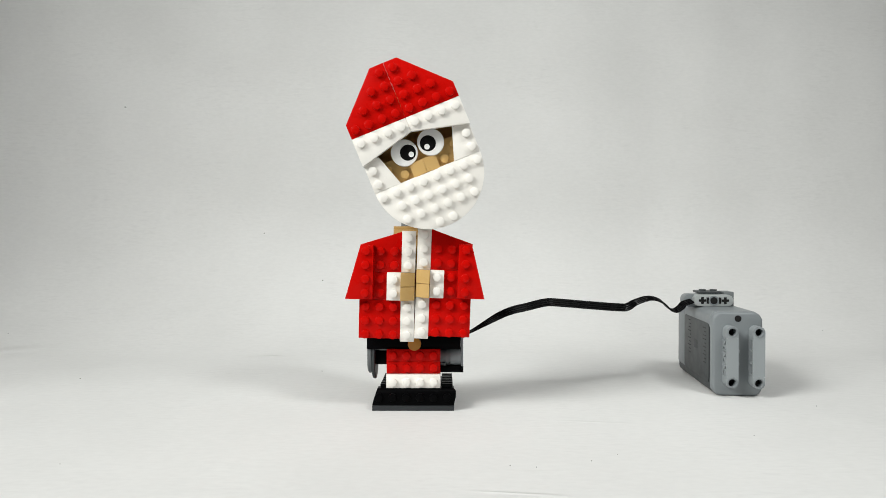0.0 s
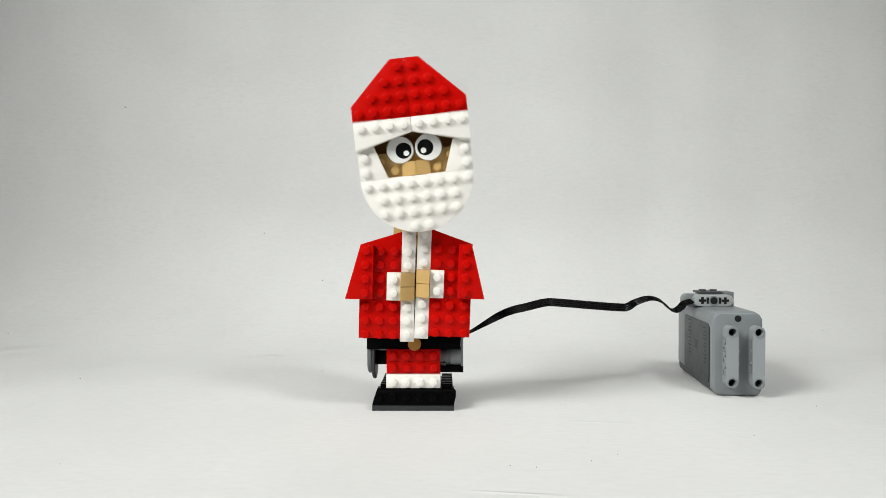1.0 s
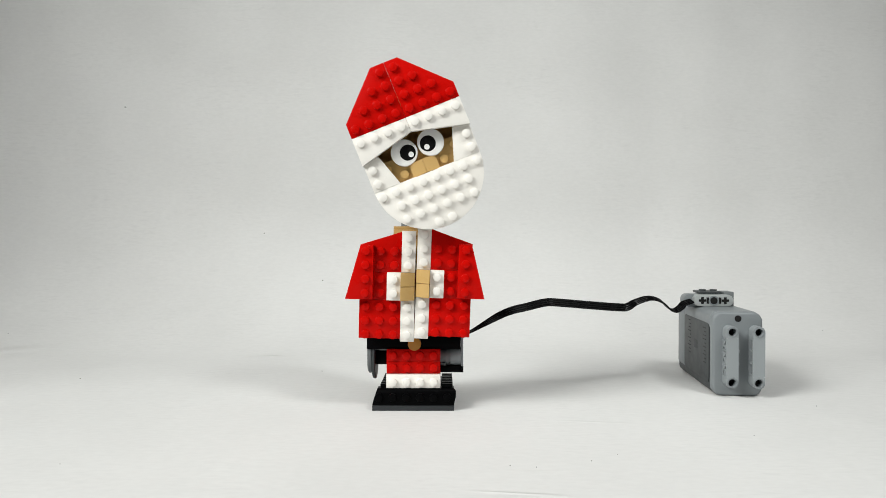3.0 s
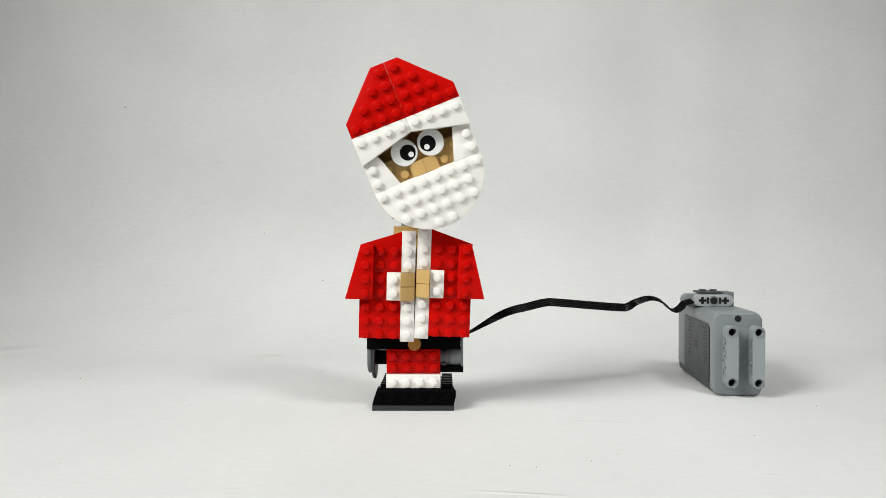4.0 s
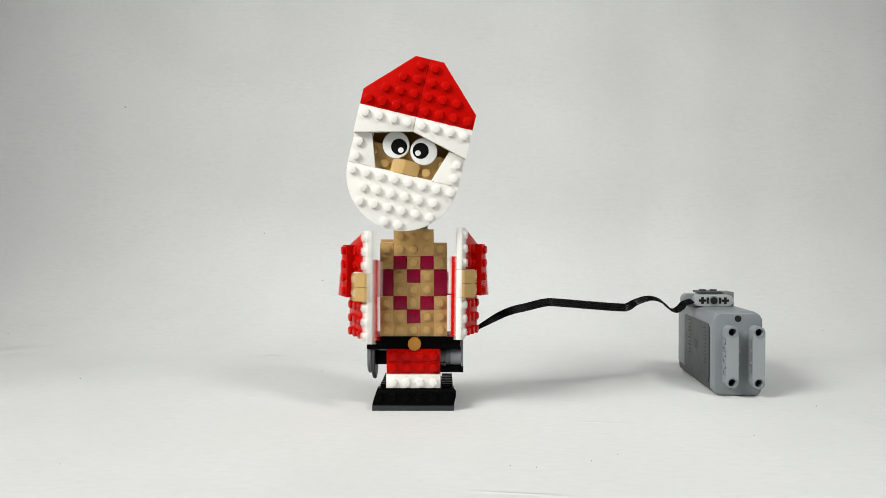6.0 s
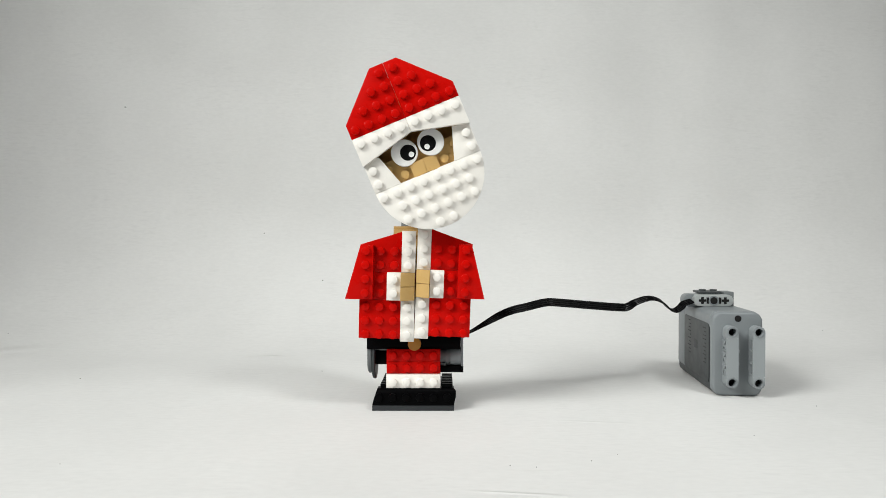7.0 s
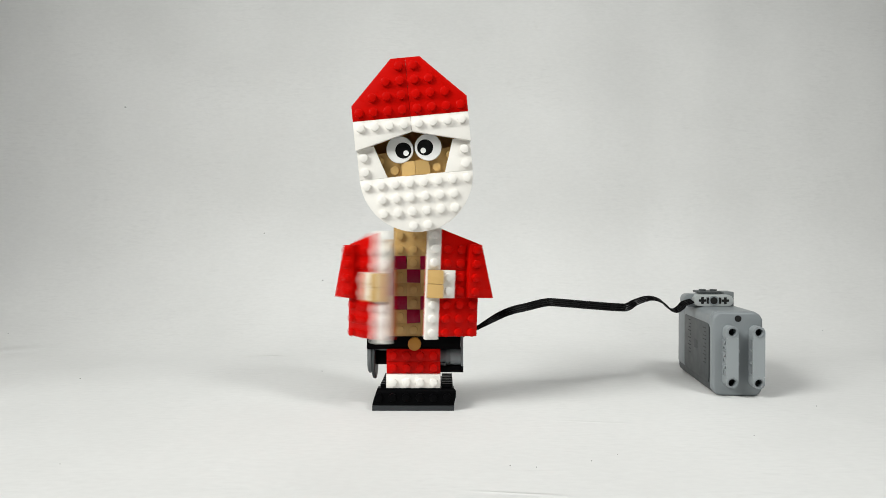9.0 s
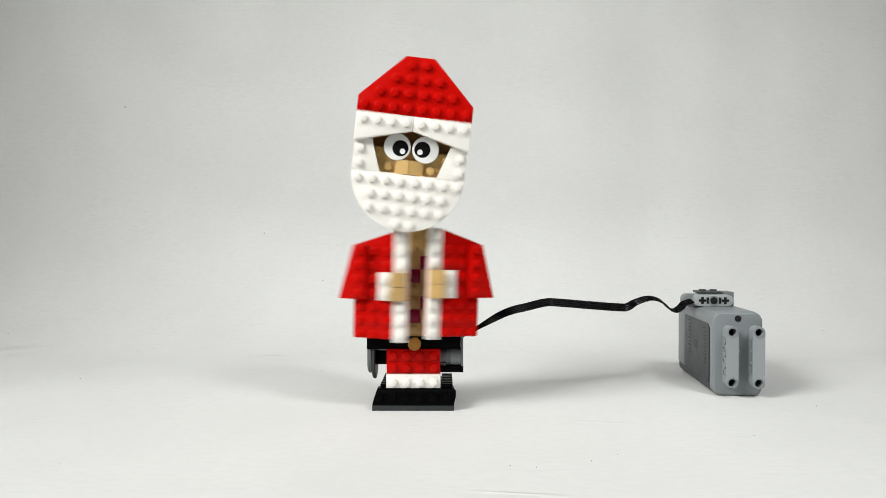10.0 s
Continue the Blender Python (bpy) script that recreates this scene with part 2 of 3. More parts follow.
def build_base():
    # sole plate, shoe front, platform behind it
    bm = bmesh.new()
    box(bm, -24, -8, 0, 24, 40, 3.2)
    part("sole_plate", bm, SOLE, figure, "dark grey sole plate")
    bm = bmesh.new()
    prof = [(-8.2, 3.3), (-8.4, 5.0), (-8.3, 8.0), (-7.9, 10.4), (-7.2, 11.9), (-6.2, 12.7), (-5.2, 12.8), (0.2, 12.8), (0.2, 3.3)]
    left = [bm.verts.new((-24 * MM, y * MM, z * MM)) for y, z in prof]
    f = bm.faces.new(left)
    out = bmesh.ops.extrude_face_region(bm, geom=[f])
    bmesh.ops.translate(bm, verts=[g for g in out["geom"] if isinstance(g, bmesh.types.BMVert)], vec=(48 * MM, 0, 0))
    for v in bm.verts:
        h = v.co.z * 1000
        if v.co.x < 0 and h > 4:
            v.co.x += 0.0030 * (h - 4) / 9
        elif v.co.x > 0 and 6 < h < 12:
            v.co.x += 0.0011
    bmesh.ops.recalc_face_normals(bm, faces=bm.faces)
    bmesh.ops.bevel(bm, geom=list(bm.edges), offset=0.25 * MM, segments=2, profile=0.6, affect="EDGES", clamp_overlap=True)
    for i in range(6):
        stud(bm, -20 + 8 * i, 8.0, -8.0)
    part("shoe_front", bm, BLACK, figure, "black curved shoe front")
    for x0, x1 in ((-19.6, -16.1), (-15.9, 15.9), (16.1, 23.4)):
        bm = bmesh.new()
        box(bm, x0, 0.4, 3.3, x1, 29, 12.8)
        part("shoe_block", bm, BLACK, figure)
    # ribbed pieces on both sides of the leg
    for x, w in ((-17.8, 1.6), (20.0, 3.2)):
        bm = bmesh.new()
        for j in range(7):
            box(bm, x - w, -4.8 + 4.8 * j, 12.9, x + w, -1.8 + 4.8 * j, 15.0, 0.3)
        part("ribbed_grille", bm, BLACK, figure)
    # white boot cuff and trouser plates
    piece("boot_cuff", WHITE, figure, rect(-15.9, 12.9, 15.9, 20.8), -6.0, -2.8, [(-12 + 8 * i, 16.4) for i in range(4)], "white boot cuff with four studs")
    bm = bmesh.new()
    box(bm, -15.9, -2.7, 12.9, 15.9, 24, 20.8)
    part("leg_core", bm, RED, figure)
    for z0 in (20.9, 28.0):
        z1 = 27.9 if z0 < 25 else 35.2
        piece("trouser_plate", RED, figure, rect(-15.9, z0, 15.9, z1), -3.0, 22, [(-12 + 8 * i, (z0 + z1) / 2) for i in range(4)], bevel=0.07)
    # belt and buckle
    bm = bmesh.new()
    box(bm, -27.9, -0.6, 34.9, 27.9, 23, 42.4)
    part("belt", bm, BLACK, figure, "black belt")
    bm = bmesh.new()
    lathe(bm, [(3.9, 0), (3.95, 0.2), (3.95, 2.9), (3.8, 3.1), (3.6, 3.2)], Matrix.Translation((0.6, -0.6, 38.4)) @ FRONT, 32)
    part("buckle", bm, GOLD, figure, "round pearl gold buckle")
    # drive under the belt
    bm = bmesh.new()
    lathe(bm, [(10.6, 0), (11.4, 0.5), (11.4, 2.2), (10.6, 2.8)], Matrix.Translation((-28.0, 12, 30.0)) @ SIDE, 40)
    part("pulley_wheel", bm, PEWTER, figure, "grey pulley wheel seen edge-on")
    bm = bmesh.new()
    lathe(bm, [(12.7, 0), (13.0, 0.3), (13.0, 1.5), (12.7, 1.8)], Matrix.Translation((-25.1, 12, 28.2)) @ SIDE, 40)
    lathe(bm, [(4, 0), (4, 2.5)], Matrix.Translation((-23.3, 12, 28.2)) @ SIDE, 24)
    part("gear_wheel", bm, DARK, figure)
    bm = bmesh.new()
    box(bm, -23.0, 6, 24.6, -15.8, 16, 32.6, 0.4)
    part("axle_block", bm, BLACK, figure)
    bm = bmesh.new()
    lathe(bm, [(4.2, 0), (4.2, 3.6), (5.2, 3.6), (5.2, 5.2), (4.4, 5.2), (4.4, 6), (5.6, 6), (5.6, 12.4)], Matrix.Translation((15.9, 7, 29.6)) @ SIDE, 32)
    part("motor", bm, GREY, figure, "grey cylindrical motor")
    bm = bmesh.new()
    box(bm, 28.4, 2, 21.0, 29.6, 24, 42.2)
    part("motor_bracket", bm, GREY, figure, "thin light grey bracket beside the motor")
    bm = bmesh.new()
    box(bm, 15.9, 2, 20.6, 29.7, 24, 24.4)
    part("motor_plate", bm, BLACK, figure)
    # hidden tower that carries head and torso
    bm = bmesh.new()
    box(bm, -8, 9.2, 42.5, 8, 25, 150)
    part("rear_tower", bm, GREY, figure)


def build_torso():
    tiles = {(1, 1), (3, 1), (2, 2), (1, 4), (3, 4), (2, 5)}
    tall = {(0, 2), (4, 2)}
    skip = {(0, 3), (4, 3)}
    bm = bmesh.new()
    box(bm, -19.9, 3.3, 42.5, 19.9, 9, 98.5)
    part("torso_core", bm, TAN, figure)
    for c in range(5):
        for r in range(7):
            x, z = -16 + 8 * c, 94.5 - 8 * r
            jig = 0.35 * math.sin(12.9 * c + 7.7 * r)
            if (c, r) in skip:
                continue
            if (c, r) in tall:
                piece("heart_tile", MAGENTA, figure, rect(x - 3.94, z - 11.94, x + 3.94, z + 3.94), -0.1, 3.2)
            elif (c, r) in tiles:
                a = 3.94
                piece("heart_tile", MAGENTA, figure, [(x - a, z - a - jig), (x + a, z - a + jig), (x + a - jig, z + a), (x - a, z + a)], -0.3 - jig * 0.4, 3.2)
            elif r == 0 and c in (1, 2, 3):
                continue
            else:
                piece("torso_plate", TAN, figure, rect(x - 3.97, z - 3.97, x + 3.97, z + 3.97), 0, 3.2, [(x, z)], bevel=0.1)
    piece("neck_plate", TAN, figure, rect(-11.9, 90.55, 11.9, 106.4), -0.6, 9, [(-8 + 8 * i, z) for i in range(3) for z in (94.5, 102.5) if not (i == 1 and z > 100)], "tan neck plate")
    bm = bmesh.new()
    lathe(bm, [(1.6, 0), (1.6, 0.8), (0.9, 1.0)], Matrix.Translation((0, -0.6, 102.5)) @ FRONT, 18)
    part("neck_pin", bm, TAN, figure)
    bm = bmesh.new()
    box(bm, -19.9, 3.4, 98.6, -12.0, 9, 100.4)
    part("torso_lip", bm, TAN, figure)
    bm = bmesh.new()
    box(bm, -11.9, 0.5, 106.5, 2.0, 9, 108.2)
    part("neck_top", bm, TAN, figure)


PIVOT = (0.5, 0.0, 158.1)
HAT = 9.8             # height of the hat's lower edge over the pivot
Y_HAT, Y_BEARD, Y_FACE = -28.6, -25.3, -18.8
BROW = HAT + 0.2      # height from which the face is laid out
Y_EYE, Y_NOSE = -22.8, -23.4


def build_head():
    bm = bmesh.new()
    slab(bm, rect(-23.8, BROW - 19, 23.8, BROW + 20), Y_FACE + 12, Y_FACE + 15)
    box(bm, -23.8, Y_FACE + 5.9, BROW - 25, 23.8, Y_FACE + 12.1, BROW - 17.8)
    # unseen side walls, added to block the key lamp and darken the brow recess
    for x0 in (-26.4, 24.2):
        box(bm, x0, Y_BEARD + 6.6, BROW - 38, x0 + 2.2, Y_FACE + 15, BROW + 16)
    box(bm, -24, Y_HAT + 6.4, HAT + 2, 24, Y_FACE + 12.1, HAT + 8)
    lathe(bm, [(9, 0), (9, 13)], Matrix.Translation((0, 8.5, -10)) @ FRONT, 24)
    for ex in (-7.7, 8.1):
        lathe(bm, [(3.0, 0), (3.0, 15.0)], Matrix.Translation((ex, Y_FACE + 12.1, BROW - 17.5)) @ FRONT, 18)
    head = part("head", bm, TAN, figure, "tilting head with tan face, white beard and red hat")
    piece("face_plate", TAN, head, rect(-23.9, BROW - 39, 23.9, BROW - 17.6), Y_FACE, Y_FACE + 6, [(u * S, BROW + v * S) for u, v in ((-1.5, -3.5), (1.5, -3.5), (-2.5, -2.75), (2.5, -2.75))], "tan face plate with studs")
    # beard: half-round plate
    arc = [(31.5 * math.cos(a), HAT - 32.1 - 31.5 * math.sin(a)) for a in [math.pi * k / 36 for k in range(37)]]
    bst = [(sx * S * (i + 0.5), HAT - S * (4.5 + j)) for j, n in enumerate((4, 3, 3, 1)) for i in range(n) for sx in (-1, 1)]
    piece("beard_plate", WHITE, head, arc, Y_BEARD, Y_BEARD + 3.2, bst, "white half-round beard plate with studs")
    piece("beard_backing", WHITE, head, [(x * 0.96, z + 0.6) for x, z in arc], Y_BEARD + 3.3, Y_BEARD + 6.5)
    for s in (-1, 1):
        def mir(poly):
            return [(s * x, z) for x, z in poly][::s]
        # hat: cut-corner plate
        studs = [(-s * S * (i + 0.5), HAT + S * (j + 0.5)) for j in range(4) for i in range(4) if i + j < 4 or (i, j) in ((3, 0),)]
        studs = [p for p in studs if abs(p[0]) / S + (p[1] - HAT) / S < 4.6]
        piece("hat_plate", RED, head, mir([(-31.9, HAT + 0.1), (-0.06, HAT + 0.1), (-0.06, HAT + 32.6), (-8.0, HAT + 32.6), (-31.9, HAT + 8.6)]), Y_HAT, Y_HAT + 3.2, studs)
        piece("hat_backing", RED, head, mir([(-31.5, HAT - 2), (-0.1, HAT - 2), (-0.1, HAT + 32), (-8.0, HAT + 32), (-31.5, HAT + 8.4)]), Y_HAT + 3.3, Y_HAT + 6.5)
        # brim: wedge plate
        piece("brim_plate", WHITE, head, mir([(-31.9, HAT - 16), (-0.06, HAT - 8), (-0.06, HAT), (-31.9, HAT)]), Y_HAT, Y_HAT + 3.2, [(-s * S * (i + 0.5), HAT - 4) for i in range(4)])
        piece("brim_backing", WHITE, head, mir([(-31.6, HAT - 14.5), (-20, HAT - 11), (-20, HAT - 1), (-31.6, HAT - 1)]), Y_BEARD + 3.3, Y_BEARD + 6.5)
        # cheek: wedge plate
        piece("cheek_plate", WHITE, head, mir([(-31.6, HAT - 32), (-16, HAT - 32), (-22.0, HAT - 14), (-31.6, HAT - 14)]), Y_BEARD, Y_BEARD + 3.2, [(-s * S * 3.5, HAT - S * 2.5), (-s * S * 3.5, HAT - S * 3.5)])
        # eye: printed round tile on a stalk
        ex, ez = s * 7.95 + 0.1, BROW - 16.9
        bm = bmesh.new()
        lathe(bm, [(7.45, -3.2), (7.55, -3.0), (7.55, -0.3), (7.4, -0.08), (7.15, 0)], Matrix.Translation((ex, Y_EYE, ez)) @ FRONT, 40)
        part("eye", bm, EYEWHITE, head, "round white eye tile with black pupil")
        px, pz = s * 6.15 + 0.2, BROW - 17.3 + s * 0.3
        bm = bmesh.new()
        lathe(bm, [(4.5, 0), (4.5, 0.1)], Matrix.Translation((px, Y_EYE, pz)) @ FRONT, 32)
        part("pupil", bm, INK, head, "black pupil")
        bm = bmesh.new()
        lathe(bm, [(1.55, 0), (1.55, 0.1)], Matrix.Translation((px - s * 1.3 + 0.1, Y_EYE - 0.1, pz - 1.6)) @ FRONT, 20)
        part("glint", bm, EYEWHITE, head, "white printed glint")
        # nose: half of a ridged pair of slopes
        bm = bmesh.new()
        z0, z1 = BROW - 32.0, BROW - 24.0
        prism = [(0.03 * s, Y_NOSE - 1.4), (0.03 * s, Y_FACE), (7.9 * s, Y_FACE), (7.9 * s, Y_NOSE + 2.0), (0.6 * s, Y_NOSE - 1.4)]
        lo = [bm.verts.new((x * MM, y * MM, z0 * MM)) for x, y in prism]
        hi = [bm.verts.new((x * MM, y * MM, z1 * MM)) for x, y in prism]
        bm.faces.new(lo), bm.faces.new(hi)
        for k in range(5):
            bm.faces.new((lo[k], lo[(k + 1) % 5], hi[(k + 1) % 5], hi[k]))
        bmesh.ops.recalc_face_normals(bm, faces=bm.faces)
        bmesh.ops.bevel(bm, geom=list(bm.edges), offset=0.18 * MM, segments=2, affect="EDGES", clamp_overlap=True)
        part("nose_slope", bm, TAN, head)
    return head


HINGE_L, HINGE_R = (-20.0, 2.6), (18.9, 2.6)
COAT_Y = -15.6       # coat front, from the hinge


def build_coat(side):
    """One half of the coat, about its hinge; side -1 and 1. Built for the left half and mirrored."""
    s = -side
    top = 105.6

    def mir(poly):
        return [(s * x, z) for x, z in poly][::s]
    tip, edge = 19.6, -12.2
    F, M, B = COAT_Y, COAT_Y + PL, COAT_Y + 2 * PL
    bm = bmesh.new()
    slab(bm, mir([(edge + 0.1, top - 62.2), (tip - 0.6, top - 62.2), (tip - 0.6, top - 16.5), (0.5, top - 16.5), (0.5, top - 5.5), (edge + 0.1, top - 8.4)]), M + 0.05, B)
    coat = part("coat_half", bm, RED, figure, "hinged half of a red coat with white trim")

    def cx(i):
        return s * (tip - S * (i + 0.5))

    def cz(j):
        return top - S * (j + 0.5)
    # white trim, plate by plate
    for j0, n in ((0, 3), (3, 2), (5, 3)):
        piece("trim_plate", WHITE, coat, mir(rect(tip - S + 0.05, top - S * (j0 + n) + 0.05, tip, top - S * j0 - 0.05)), F - 0.1, M, [(cx(0), cz(j)) for j in range(j0, j0 + n)] if n == 3 else ())
    piece("collar_plate", WHITE, coat, mir([(0.7, top - 16.3), (tip - 8.6, top - 16.3), (tip - 8.6, top - 3.2), (0.7, top - 5.4)]), M + 0.05, B)
    # red front: shoulder wedge, chest plates, skirt plates
    x1 = tip - S
    piece("shoulder_plate", RED, coat, mir([(edge, top - 24), (x1, top - 24), (x1, top - 0.6), (edge, top - 8.4)]), F, M, [(cx(i), cz(j)) for i in (1, 2) for j in (1, 2)])
    piece("chest_plate", RED, coat, mir(rect(edge, top - 40, x1, top - 24.06)), F, M, [(cx(2), cz(j)) for j in (3, 4)])
    piece("skirt_plate", RED, coat, mir(rect(edge, top - 62.3, x1, top - 40.06)), F, M, [(cx(i), cz(j)) for i in (1, 2, 3) for j in (5, 6, 7)])
    piece("sleeve_wedge", RED, coat, mir([(edge - 7.6, top - 39.6), (edge + 8, top - 39.6), (edge + 8, top - 8.7), (edge + 0.6, top - 8.7)]), F - PL - 1.6, F - 0.05, [(cx(3), cz(j)) for j in (1, 2, 3, 4)])
    # cuff and fist
    piece("cuff_plate", WHITE, coat, mir(rect(tip - 2 * S + 0.05, top - 40, tip - S - 0.05, top - 24)), F - PL, F - 0.15, [(cx(1), cz(j)) for j in (3, 4)], "white cuff plate with two studs")
    for j in (3, 4):
        bm = bmesh.new()
        z0, z1 = top - S * (j + 1) + 0.08, top - S * j - 0.08
        yb = F - 0.15
        prism = [(tip - S + 0.08, yb), (tip - 0.05, yb), (tip - 0.05, yb - 1.4), (tip - S + 0.7, yb - 6.4), (tip - S + 0.08, yb - 6.4)]
        lo = [bm.verts.new((s * x * MM, y * MM, z0 * MM)) for x, y in prism]
        hi = [bm.verts.new((s * x * MM, y * MM, z1 * MM)) for x, y in prism]
        bm.faces.new(lo), bm.faces.new(hi)
        for k in range(5):
            bm.faces.new((lo[k], lo[(k + 1) % 5], hi[(k + 1) % 5], hi[k]))
        bmesh.ops.recalc_face_normals(bm, faces=bm.faces)
        bmesh.ops.bevel(bm, geom=list(bm.edges), offset=0.18 * MM, segments=2, affect="EDGES", clamp_overlap=True)
        part("fist_slope", bm, TAN, coat, "tan fist slope")
    # inner layers and hinge
    piece("hinge_plate", WHITE, coat, mir(rect(-8, top - 38, 14.5, top - 17.5)), B + 0.05, B + PL)
    piece("coat_lining", RED, coat, mir(rect(-8, top - 62, 7.5, top - 38.1)), B + 0.05, B + PL)
    bm = bmesh.new()
    slab(bm, mir(rect(-7.8, 66, -0.6, 80)), B + PL + 0.05, 3.5)
    part("hinge_block", bm, RED, coat)
    bm = bmesh.new()
    lathe(bm, [(2.4, 0), (2.4, 16)], Matrix.Translation((-s * 3.0, 4.2, 65)), 18)
    part("hinge_pin", bm, RED, coat)
    return coat


def build_lever():
    bm = bmesh.new()
    box(bm, -4, 26, 113.4, 4, 30, 118.2, 0.3)
    return part("cam_lever", bm, BLACK, figure, "black lever behind the head")


build_base()
build_torso()
head = build_head()
coat_left = build_coat(-1)
coat_right = build_coat(1)
lever = build_lever()


# ---- battery box ----
def rounded(x0, z0, x1, z1, r, n=6):
    out = []
    for cx, cz, a0 in ((x1 - r, z0 + r, -90), (x1 - r, z1 - r, 0), (x0 + r, z1 - r, 90), (x0 + r, z0 + r, 180)):
        for k in range(n + 1):
            a = radians(a0 + 90 * k / n)
            out.append((cx + r * math.cos(a), cz + r * math.sin(a)))
    return out


def soft_block(bm, x0, z0, x1, z1, r, rings):
    """A rounded block whose outline shrinks ring by ring; rings of (inset, y)."""
    loops = [[bm.verts.new((x * MM, y * MM, z * MM)) for x, z in rounded(x0 + d, z0 + d, x1 - d, z1 - d, r - d)] for d, y in rings]
    n = len(loops[0])
    made = [bm.faces.new((p[i], p[(i + 1) % n], q[(i + 1) % n], q[i])) for p, q in zip(loops, loops[1:]) for i in range(n)]
    made += [bm.faces.new(loops[0]), bm.faces.new(loops[-1])]
    bmesh.ops.recalc_face_normals(bm, faces=made)


def holed_cell(bm, cx, cz, end, y0, y1, n=32, half=3.7):
    """The end of a beam with a round hole: half round on its outer side, square to 4 mm on its inner side."""
    outer, inner = [], []
    for i in range(n):
        a = 2 * math.pi * i / n
        c, d = math.cos(a), math.sin(a)
        if d * end >= 0:
            k = half
        else:
            k = min(half / max(abs(c), 1e-6), 4.0 / max(abs(d), 1e-6))
        outer.append((cx + k * c, cz + k * d))
        inner.append((cx + 2.45 * c, cz + 2.45 * d))
    rows = [[bm.verts.new((x * MM, y * MM, z * MM)) for x, z in pts] for pts, y in ((inner, y1), (inner, y0), (outer, y0), (outer, y1))]
    made = []
    for p, q in zip(rows, rows[1:]):
        for i in range(n):
            made.append(bm.faces.new((p[i], p[(i + 1) % n], q[(i + 1) % n], q[i])))
    bmesh.ops.recalc_face_normals(bm, faces=made)


def build_battery_box():
    pack = tagged(new("battery_box"), "grey plastic battery box standing upright, cable plugged on top", "battery box")
    W, H, L = 31.0, 54.0, 84.0
    piece("case", DARK, pack, rounded(0.4, 0, W - 0.4, H - 6, 5), 4, L, label="dark grey battery case", bevel=0.4)
    bm = bmesh.new()
    soft_block(bm, 0, 0.1, W, H, 6, [(1.8, 0), (0.9, 0.25), (0.3, 0.9), (0, 2.0), (0, 5.2), (0.3, 5.6)])
    part("front_cap", bm, GREY, pack, "light grey front cap with rounded edges")
    bm = bmesh.new()
    soft_block(bm, 0, 40, W, H, 5, [(0.5, 5.7), (0, 6.3), (0, L - 0.6), (0.5, L)])
    part("lid", bm, GREY, pack)
    piece("rear_band", GREY, pack, rounded(-0.2, 5, W + 0.2, H - 1, 4), L - 17, L + 0.4, label="light grey rear band", bevel=0.5)
    bm = bmesh.new()
    outline = rounded(7.2, 7, 66, 45.5, 3.2)
    slab(bm, outline, -0.3, 0.6, 0.2)
    for v in bm.verts:
        v.co = (v.co.y, v.co.x, v.co.z)
    bmesh.ops.recalc_face_normals(bm, faces=bm.faces)
    panel = part("side_panel", bm, DARK, pack, "dark grey side panel with moulded marks")
    for y, top in ((13.5, 41.5), (49.5, 42.5)):
        for k in range(10):
            bm = bmesh.new()
            z = top - 2.55 * k
            long = (6.4, 3.2, 5.2, 6.8, 2.6, 5.8, 4.2, 6.2, 3.0, 4.8)[k]
            box(bm, -0.42, y, z, -0.28, y + long, z + 0.55, 0)
            part("mark", bm, SHADE_AND_MARK, panel)
    bm = bmesh.new()
    box(bm, -0.42, 33, 25, -0.28, 40, 31, 0)
    part("mark", bm, PITCH, panel)
    # pin hole at the top of the cap: a flat dark disc paints its shade
    bm = bmesh.new()
    lathe(bm, [(2.1, 0), (2.1, 0.12)], Matrix.Translation((15.6, 0.0, 49.8)) @ FRONT, 24)
    part("pin_hole", bm, SHADE_AND_MARK, pack)
    # two beams on the cap
    for bx in (9.8, 25.8):
        bm = bmesh.new()
        holed_cell(bm, bx, 42.1, 1, -7.8, 0.3)
        holed_cell(bm, bx, 10.2, -1, -7.8, 0.3)
        slab(bm, rect(bx + 1.2, 14.2, bx + 3.7, 38.1), -7.8, -0.2, 0)
        slab(bm, rect(bx - 3.7, 14.2, bx + 1.2, 38.1), -7.8, -6.5, 0)
        slab(bm, rect(bx - 3.7, 14.2, bx + 1.2, 38.1), -1.2, -0.2, 0)
        for z0, z1 in ((14.2, 15.4), (21.3, 22.7), (29.3, 30.7), (36.9, 38.1)):
            slab(bm, rect(bx - 3.3, z0, bx + 1.2, z1), -6.5, -1.2, 0)
        beam = part("beam", bm, LIT_GREY, pack, "light grey studless beam with pin holes")
        for z in (10.2, 42.1):
            bm = bmesh.new()
            tube(bm, 2.45, 3.3, 0, 0.35, Matrix.Translation((bx, -7.8, z)) @ FRONT)
            part("hole_rim", bm, GREY, beam)
            # dark disc at the bottom of the hole, painting the shade in there
            bm = bmesh.new()
            lathe(bm, [(2.4, 0), (2.4, 0.1)], Matrix.Translation((bx, -1.5, z)) @ FRONT)
            part("pin_hole", bm, SHADE_AND_MARK, beam)
        if bx > 20:
            continue
        # crossed ribs in the three windows of the outer beam, and two lugs on its inner edge
        for z in (18.3, 26.0, 33.8):
            for q in (44, -44):
                bm = bmesh.new()
                m = pose(bx - 3.5, -3.9, z, q, 0, 0)
                box(bm, -0.6, -0.42, -3.9, 0.6, 0.42, 3.9, 0)
                for v in bm.verts:
                    v.co = (m @ (v.co * 1000)) * MM
                part("rib", bm, LIT_GREY, beam)
        for z in (22.0, 30.0):
            bm = bmesh.new()
            box(bm, bx + 3.6, -7.4, z - 0.9, bx + 4.4, -5.6, z + 0.9, 0.2)
            part("lug", bm, LIT_GREY, beam)
